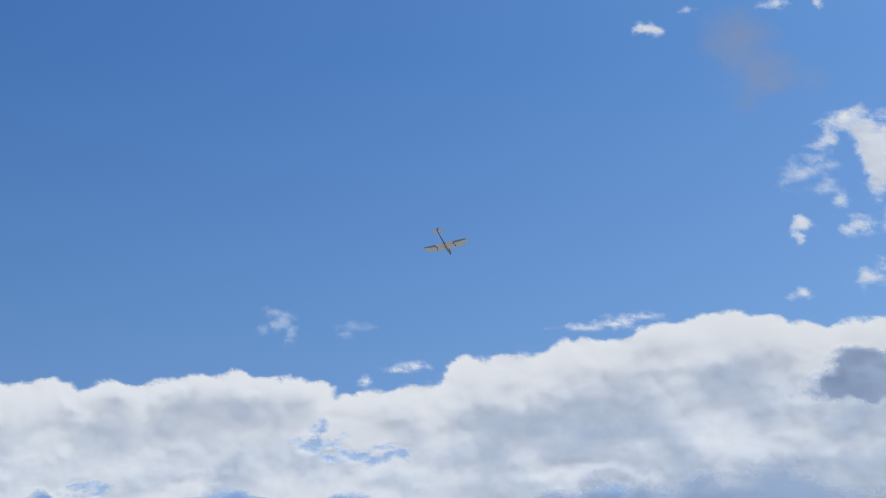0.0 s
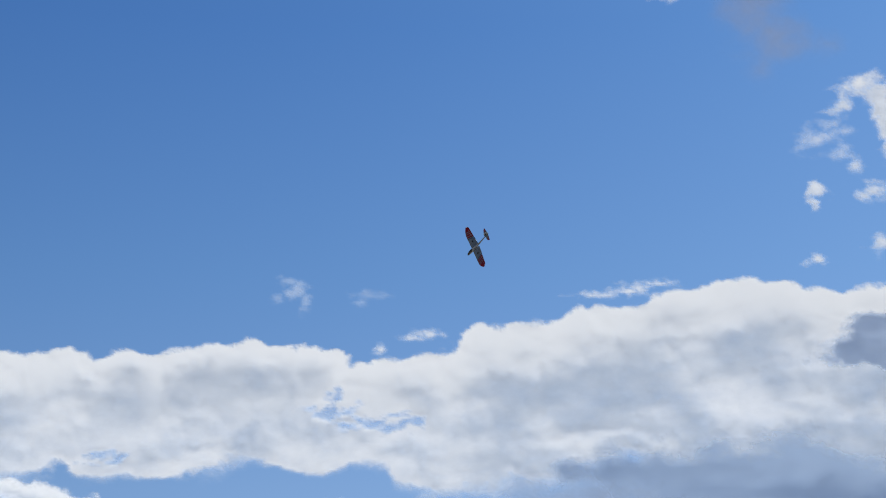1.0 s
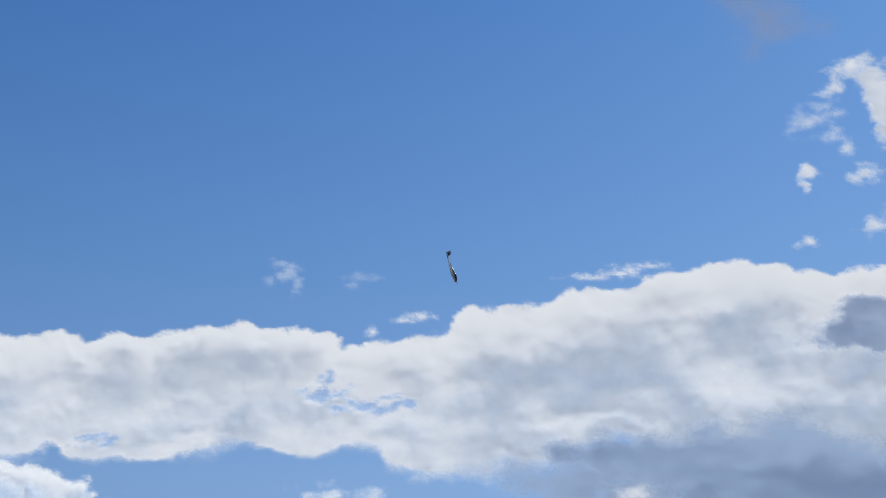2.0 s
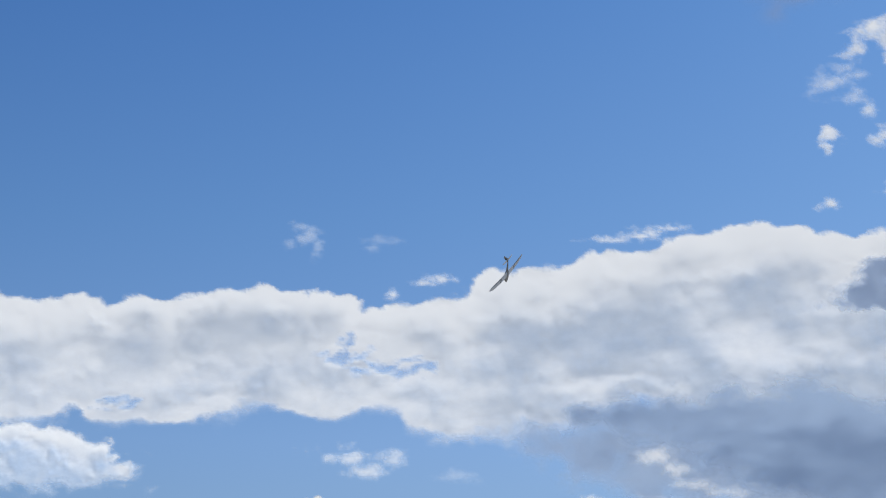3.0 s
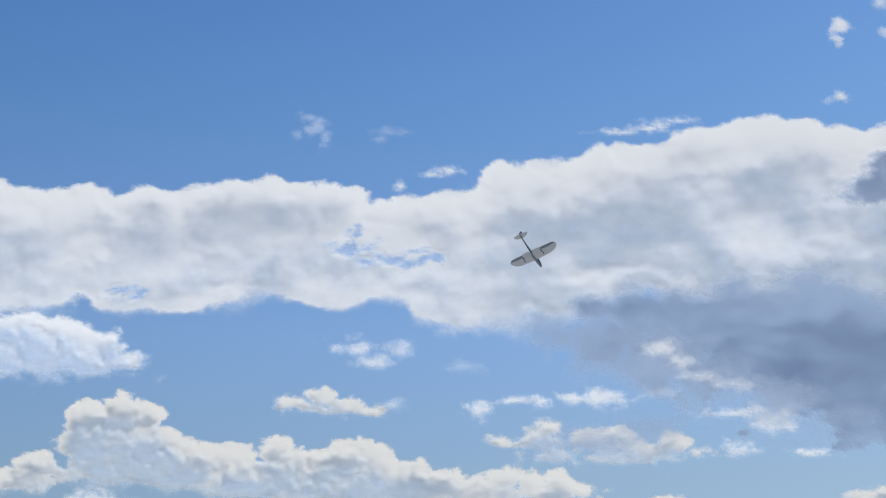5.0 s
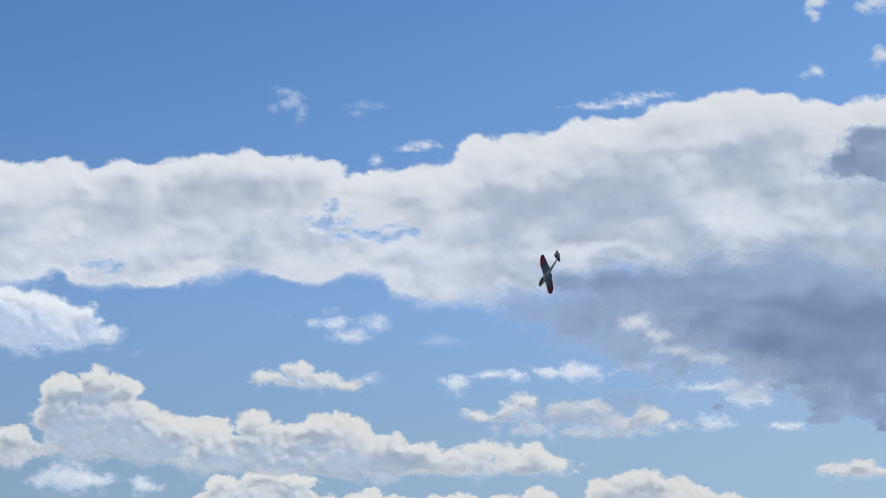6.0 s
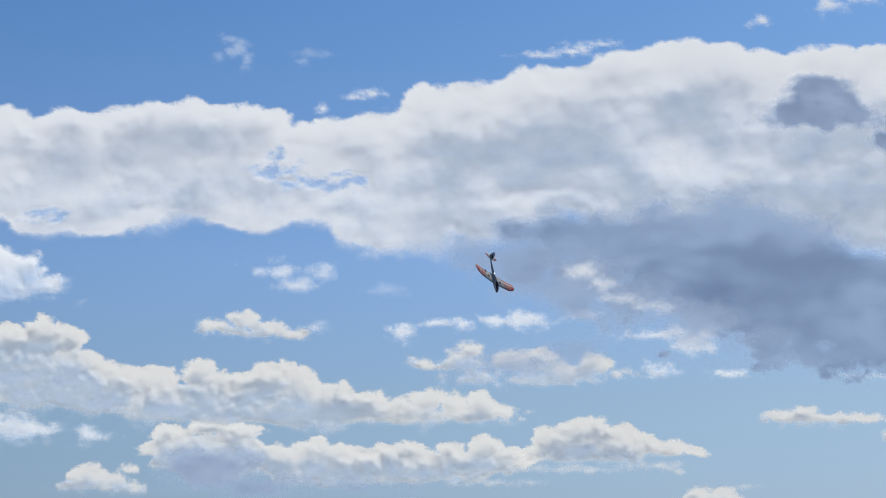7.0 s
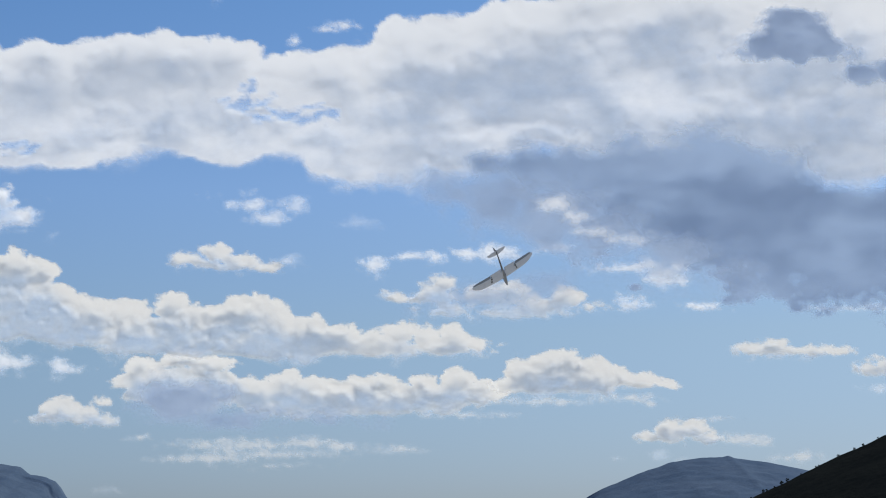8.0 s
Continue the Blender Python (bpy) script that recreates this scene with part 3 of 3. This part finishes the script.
cloud("row of sunlit white cumulus heads with a flat grey base",
      [(-40, 488, 44, 40), (20, 490, 50, 46), (65, 480, 38, 36), (-10, 535, 90, 48), (90, 540, 70, 42), (-130, 570, 46, 32), (-160, 600, 70, 30), (150, 560, 66, 36), (220, 562, 66, 34), (305, 552, 40, 34), (345, 570, 60, 34),
       (385, 562, 36, 30), (435, 556, 52, 40), (485, 570, 46, 38), (545, 588, 50, 36), (605, 598, 50, 28), (665, 606, 40, 22), (710, 596, 40, 24), (755, 600, 36, 26), (800, 598, 36, 26), (845, 612, 34, 20), (880, 624, 22, 9),
       (90, 575, 200, 48), (300, 598, 200, 46), (480, 606, 180, 42), (660, 615, 180, 26), (780, 618, 110, 20)],
      seed=51, far=4156, style=CUMULUS)
cloud("white cloud with a tapering tail low in the sky", [(-20, 640, 83, 34), (30, 645, 53, 24), (105, 650, 31, 22), (130, 658, 31, 12)], seed=52, far=4360, style=TUFT)
cloud("broad grey-bodied cumulus with bright crisp heads",
      [(255, 655, 44, 24), (215, 680, 26, 18), (330, 640, 50, 22), (380, 645, 44, 20), (440, 690, 34, 26), (500, 672, 40, 16), (465, 715, 44, 30), (550, 690, 50, 22), (560, 720, 80, 26), (630, 690, 40, 26),
       (670, 680, 36, 22), (710, 700, 46, 24), (750, 680, 30, 22), (815, 676, 40, 24), (850, 686, 34, 20), (690, 718, 170, 24), (560, 706, 160, 40), (330, 690, 120, 46), (800, 700, 110, 26)],
      seed=53, far=4394, style=CUMULUS, crown=36)
# added sheet in front of the cumulus; its colour gives the body's shade
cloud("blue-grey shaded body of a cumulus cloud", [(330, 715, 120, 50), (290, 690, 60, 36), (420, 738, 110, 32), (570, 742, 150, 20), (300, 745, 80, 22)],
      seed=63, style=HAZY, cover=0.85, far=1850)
cloud("crisp sunlit cumulus with a cauliflower top and flat grey base",
      [(925, 660, 38, 30), (965, 652, 42, 32), (1005, 648, 40, 30), (1050, 656, 42, 30), (1095, 668, 36, 24), (1140, 676, 34, 16), (1175, 682, 24, 11), (900, 684, 40, 20), (1010, 676, 130, 32)],
      seed=54, far=4330, style=CUMULUS, crown=50)
cloud("pale shelf of cloud beneath a cumulus", [(960, 712, 153, 11), (1110, 705, 71, 12), (1150, 715, 24, 12), (830, 735, 106, 10)], seed=55, style=WISP, front=DROPS_LOW, cover=0.62, far=4482)
cloud("small white cumulus beside a larger one", [(110, 728, 42, 29), (145, 738, 47, 22), (185, 745, 35, 15), (75, 742, 42, 12), (180, 712, 24, 12)], seed=56, far=4509, style=PUFF)
cloud("thin layered streaks of pale cloud near the horizon", [(250, 776, 35, 11), (420, 788, 142, 17), (540, 785, 94, 15), (600, 792, 54, 15), (700, 797, 66, 12), (480, 805, 189, 12), (510, 824, 71, 7), (380, 812, 130, 15)],
      seed=57, style=WISP, front=DROPS_LOW, cover=0.62, far=4591)
cloud("small hazy cumulus above a mountain", [(1150, 776, 28, 15), (1190, 762, 40, 24), (1225, 760, 40, 20), (1255, 775, 35, 15), (1190, 780, 59, 11)], seed=58, far=4591, style=PUFF)
cloud("faint hazy cloud low over a mountain", [(1255, 742, 54, 7), (1320, 778, 54, 17), (1350, 785, 24, 12)], seed=59, style=WISP, front=DROPS_LOW, cover=0.62, far=4533)
cloud("faint scrap of cloud above the horizon", [(1425, 808, 38, 15), (1390, 812, 31, 10)], seed=60, style=WISP, front=DROPS_LOW, cover=0.62, far=4645)
cloud("very faint scrap of cloud above the horizon", [(1168, 806, 24, 15), (1088, 812, 17, 6), (1205, 815, 17, 9)], seed=61, style=FAINT, far=4642)
cloud("very faint smudge of cloud low in the sky", [(190, 868, 35, 10)], seed=62, style=FAINT, far=4747)


# ---- the glider: nose +x, left wing +y, top +z ----
def chord(f):
    """Leading and trailing edge of the wing at the part f of the half span."""
    lead = 0.098 - 0.022 * f ** 2 - 0.105 * max(0.0, (f - 0.58) / 0.42) ** 2.8
    trail = -0.158 + 0.032 * f + 0.028 * max(0.0, (f - 0.82) / 0.18) ** 2.2
    return lead, trail


def wing_mesh(half, edges, thick, lift, n=26, cut=(0.0, 1.0), back=(0.0, 1.0)):
    """An aerofoil lofted along +y. back: the part of the chord that is built, from the leading edge on."""
    bm = bmesh.new()
    rings = []
    for i in range(n + 1):
        f = cut[0] + (cut[1] - cut[0]) * math.sin(i / n * math.pi / 2) if cut[1] == 1.0 else cut[0] + (cut[1] - cut[0]) * i / n
        f = min(f, 0.998)
        le, te = edges(f)
        ring = []
        for side, us in ((1, [back[0] + (back[1] - back[0]) * k / 8 for k in range(9)]), (-1, [back[0] + (back[1] - back[0]) * k / 8 for k in range(8, -1, -1)])):
            for u in us:
                t = thick * (le - te) * 2.6 * (math.sqrt(u) * (1 - u) ** 0.9 + 0.012)
                ring.append(bm.verts.new((le + (te - le) * u, half * f, lift * f ** 1.6 + side * t * (0.62 if side > 0 else 0.38))))
        rings.append(ring)
    for a, b in zip(rings, rings[1:]):
        for k in range(len(a)):
            bm.faces.new((a[k], b[k], b[(k + 1) % len(a)], a[(k + 1) % len(a)]))
    bm.faces.new(rings[0])
    bm.faces.new(rings[-1])
    bm.normal_update()
    bmesh.ops.recalc_face_normals(bm, faces=bm.faces)
    for f in bm.faces:
        f.material_index = 0 if f.normal.z > 0 else 1
    return bm


def mirrored(bm):
    bmesh.ops.scale(bm, vec=(1, -1, 1), verts=bm.verts)
    bmesh.ops.reverse_faces(bm, faces=bm.faces)
    return bm


def turned(stations, seg=16):
    """A body lofted along x from (x, half width, half height, middle z)."""
    bm = bmesh.new()
    rings = []
    for x, w, h, z in stations:
        rings.append([bm.verts.new((x, w * math.cos(2 * math.pi * k / seg), z + h * math.sin(2 * math.pi * k / seg))) for k in range(seg)])
    for a, b in zip(rings, rings[1:]):
        for k in range(seg):
            bm.faces.new((a[k], a[(k + 1) % seg], b[(k + 1) % seg], b[k]))
    bm.faces.new(rings[0])
    bm.faces.new(rings[-1])
    return bm


def box(x0, x1, y0, y1, z0, z1, bevel=0.002):
    bm = bmesh.new()
    bmesh.ops.create_cube(bm, size=1, matrix=Matrix.Translation(((x0 + x1) / 2, (y0 + y1) / 2, (z0 + z1) / 2)) @ Matrix.Diagonal((x1 - x0, y1 - y0, z1 - z0, 1)))
    bmesh.ops.bevel(bm, geom=bm.edges[:], offset=bevel, segments=2, affect="EDGES")
    return bm


def build_glider():
    g = tagged(new("glider"), "white radio-controlled model glider with red striped wingtips, spinning down", "model aircraft")
    part("fuselage", turned([(0.316, 0.002, 0.003, 0.004), (0.305, 0.0115, 0.0165, 0.006), (0.27, 0.020, 0.034, 0.010), (0.2, 0.028, 0.051, 0.015), (0.1, 0.033, 0.062, 0.018),
                             (0, 0.032, 0.060, 0.018), (-0.09, 0.025, 0.047, 0.018), (-0.17, 0.018, 0.034, 0.020)]), SHELL, g, "pale grey moulded fuselage pod")
    part("tail_boom", turned([(-0.165, 0.0175, 0.0335, 0.020), (-0.3, 0.016, 0.0245, 0.028), (-0.45, 0.012, 0.016, 0.037), (-0.585, 0.0085, 0.010, 0.046), (-0.6, 0.0031, 0.0031, 0.047)]), BOOM, g, "grey tapered tail boom")
    part("nose_cone", turned([(0.3185, 0.003, 0.004, 0.004), (0.306, 0.0130, 0.018, 0.006), (0.28, 0.0195, 0.032, 0.009), (0.276, 0.0180, 0.030, 0.009)]), CARBON, g, "black nose cone")
    part("canopy", turned([(0.305, 0.0090, 0.0085, 0.013), (0.285, 0.0195, 0.0230, 0.021), (0.24, 0.0260, 0.0365, 0.029), (0.18, 0.0305, 0.0445, 0.036), (0.12, 0.0330, 0.0450, 0.043), (0.075, 0.0270, 0.0300, 0.056), (0.05, 0.0150, 0.0110, 0.071)]), CARBON, g, "black canopy wrapped over the nose")
    part("joiner_tape", turned([(0.004, 0.0332, 0.0612, 0.018), (-0.004, 0.0332, 0.0612, 0.018)]), SERVO, g, "dark band round the pod")
    half, lift = 0.75, 0.045
    for name, flip in (("left_wing", False), ("right_wing", True)):
        side = (lambda b: mirrored(b)) if flip else (lambda b: b)
        wing = part(name, side(wing_mesh(half, chord, 0.085, lift, back=(0.0, 0.74))), [FILM_TOP, FILM_UNDER], g)
        part("flap", side(wing_mesh(half, lambda f: (chord(f)[0], chord(f)[1] - 0.010), 0.079, lift, n=6, cut=(0.06, 0.40), back=(0.70, 1.0))), [FILM_TOP, FILM_UNDER], wing)
        # grey below: shading of the deflected aileron is put into its film colour
        part("aileron", side(wing_mesh(half, chord, 0.085, lift, n=16, cut=(0.415, 0.96), back=(0.748, 1.0))), [FILM_TOP, FILM_GREY], wing)
        for y, x in ((0.31, 0.02), (0.295, -0.045)):
            part("servo_cover", side(box(x - 0.020, x + 0.020, y - 0.015, y + 0.015, lift * (y / half) ** 1.6 - 0.0135, lift * (y / half) ** 1.6 - 0.002)), SERVO, wing, "black servo cover")
        part("control_rod", side(box(-0.12, -0.05, 0.288, 0.294, -0.010, -0.005, 0.001)), SERVO, wing, "black control rod")
        part("hatch", side(box(-0.055, -0.015, 0.20, 0.245, 0.028, 0.0345)), SERVO, wing, "dark servo well on the upper side")

    def tail_chord(f):
        return -0.505 - 0.035 * f - 0.045 * max(0.0, (f - 0.6) / 0.4) ** 2.4, -0.625 + 0.022 * f ** 2

    for name, flip in (("left_stabiliser", False), ("right_stabiliser", True)):
        side = (lambda b: mirrored(b)) if flip else (lambda b: b)
        bm = wing_mesh(0.22, tail_chord, 0.06, 0.006, n=14)
        bmesh.ops.translate(bm, vec=(0, 0, 0.058), verts=bm.verts)
        part(name, side(bm), [FILM_TAIL, FILM_UNDER], g)

    def fin_chord(f):
        return -0.485 - 0.075 * f, -0.60 - 0.02 * f

    fin = wing_mesh(0.13, fin_chord, 0.05, 0.0, n=8)
    bmesh.ops.rotate(fin, cent=(0, 0, 0), matrix=Matrix.Rotation(radians(90), 3, "X"), verts=fin.verts)
    bmesh.ops.translate(fin, vec=(0, 0, 0.042), verts=fin.verts)
    fin_ob = part("fin", fin, [SHELL, SHELL], g, "pale tail fin")
    band = wing_mesh(0.13, lambda f: (fin_chord(f)[0] + 0.0015, fin_chord(f)[1]), 0.058, 0.0, n=4, cut=(0.34, 0.62))
    bmesh.ops.rotate(band, cent=(0, 0, 0), matrix=Matrix.Rotation(radians(90), 3, "X"), verts=band.verts)
    bmesh.ops.translate(band, vec=(0, 0, 0.042), verts=band.verts)
    part("fin_band", band, [CARBON, CARBON], fin_ob, "black band across the fin")
    rud = wing_mesh(0.128, lambda f: (-0.598 - 0.02 * f, -0.648 - 0.008 * f), 0.09, 0.0, n=8)
    bmesh.ops.rotate(rud, cent=(0, 0, 0), matrix=Matrix.Rotation(radians(90), 3, "X"), verts=rud.verts)
    bmesh.ops.translate(rud, vec=(0, 0, 0.043), verts=rud.verts)
    part("rudder", rud, [FILM_GREY, FILM_GREY], fin_ob, "grey rudder")
    return g


glider = build_glider()

# seconds, place, heading to the left, nose up, bank to the right
FLIGHT = [
    (0.0, 0.09, 49.06, 20.11, -32, -30, 0),
    (0.1, 0.08, 48.89, 19.88, -27, -27, -8),
    (0.2, 0.23, 48.72, 19.68, -16, -22, -20),
    (0.3, 0.31, 48.53, 19.53, -8, -20, -29),
    (0.4, 0.43, 48.33, 19.40, -2, -15, -39),
    (0.5, 0.42, 48.15, 19.23, 5, -16, -47),
    (0.6, 0.52, 47.95, 19.11, 13, -17, -57),
    (0.7, 0.61, 47.76, 18.95, 25, -14, -64),
    (0.8, 0.58, 47.60, 18.73, 32, -18, -74),
    (0.9, 0.55, 47.42, 18.56, 37, -20, -82),
    (1.0, 0.50, 47.24, 18.41, 45, -27, -91),
    (1.1, 0.50, 47.06, 18.25, 53, -33, -95),
    (1.2, 0.44, 46.88, 18.06, 68, -44, -97),
    (1.3, 0.43, 46.71, 17.90, 84, -52, -95),
    (1.5, 0.34, 46.35, 17.58, 114, -67, -83),
    (1.7, 0.14, 46.03, 17.18, 147, -81, -72),
    (1.9, 0.07, 45.70, 16.81, 205, -76, -42),
    (2.1, 0.10, 45.38, 16.40, 262, -58, -14),
    (2.3, 0.21, 45.07, 16.00, 288, -48, -13),
    (2.5, 0.37, 44.76, 15.63, 312, -38, -22),
    (2.8, 0.69, 44.26, 15.18, 349, -22, -39),
    (2.9, 0.78, 44.08, 15.07, 354, -19, -44),
    (3.0, 0.97, 43.90, 14.99, 365, -20, -53),
    (3.1, 1.04, 43.74, 14.81, 373, -22, -59),
    (3.2, 1.13, 43.58, 14.66, 384, -22, -67),
    (3.3, 1.16, 43.42, 14.51, 391, -25, -72),
    (3.4, 1.21, 43.25, 14.40, 399, -31, -80),
    (3.5, 1.12, 43.08, 14.27, 408, -35, -84),
    (3.6, 1.06, 42.91, 14.13, 422, -44, -86),
    (3.8, 1.07, 42.57, 13.88, 461, -57, -79),
    (4.0, 1.02, 42.28, 13.47, 499, -68, -64),
    (4.2, 0.97, 41.97, 13.15, 545, -74, -40),
    (4.4, 1.00, 41.67, 12.84, 596, -67, -14),
    (4.5, 1.00, 41.53, 12.63, 614, -62, -7),
    (4.6, 1.06, 41.37, 12.49, 626, -56, -7),
    (4.7, 1.11, 41.22, 12.32, 636, -52, -7),
    (5.0, 1.33, 40.78, 11.82, 664, -46, -14),
    (5.2, 1.56, 40.48, 11.51, 683, -40, -26),
    (5.4, 1.79, 40.18, 11.21, 704, -34, -42),
    (5.6, 1.98, 39.88, 10.91, 725, -30, -55),
    (5.8, 2.07, 39.58, 10.63, 744, -29, -65),
    (5.9, 2.11, 39.42, 10.50, 749, -37, -66),
    (6.0, 2.11, 39.27, 10.38, 760, -39, -70),
    (6.1, 2.12, 39.12, 10.21, 769, -43, -72),
    (6.2, 2.10, 38.98, 10.05, 781, -49, -74),
    (6.4, 2.12, 38.67, 9.77, 813, -58, -70),
    (6.5, 2.07, 38.52, 9.64, 832, -61, -67),
    (6.6, 2.07, 38.38, 9.47, 851, -66, -61),
    (6.8, 2.06, 38.09, 9.15, 887, -68, -46),
    (7.0, 2.03, 37.80, 8.82, 926, -67, -29),
    (7.1, 2.02, 37.66, 8.66, 943, -64, -23),
    (7.2, 2.03, 37.52, 8.52, 960, -58, -19),
    (7.3, 2.08, 37.37, 8.38, 972, -55, -19),
    (7.4, 2.18, 37.23, 8.21, 987, -51, -19),
    (7.5, 2.22, 37.09, 8.04, 998, -47, -21),
    (7.6, 2.24, 36.96, 7.86, 1009, -47, -25),
    (7.8, 2.52, 36.67, 7.58, 1033, -41, -35),
    (8.0, 2.72, 36.38, 7.27, 1060, -38, -42),
]


def motions():
    walk(glider, [(t, pose(x, y, z, bank, -nose, heading + 90)) for t, x, y, z, heading, nose, bank in FLIGHT])


motions()
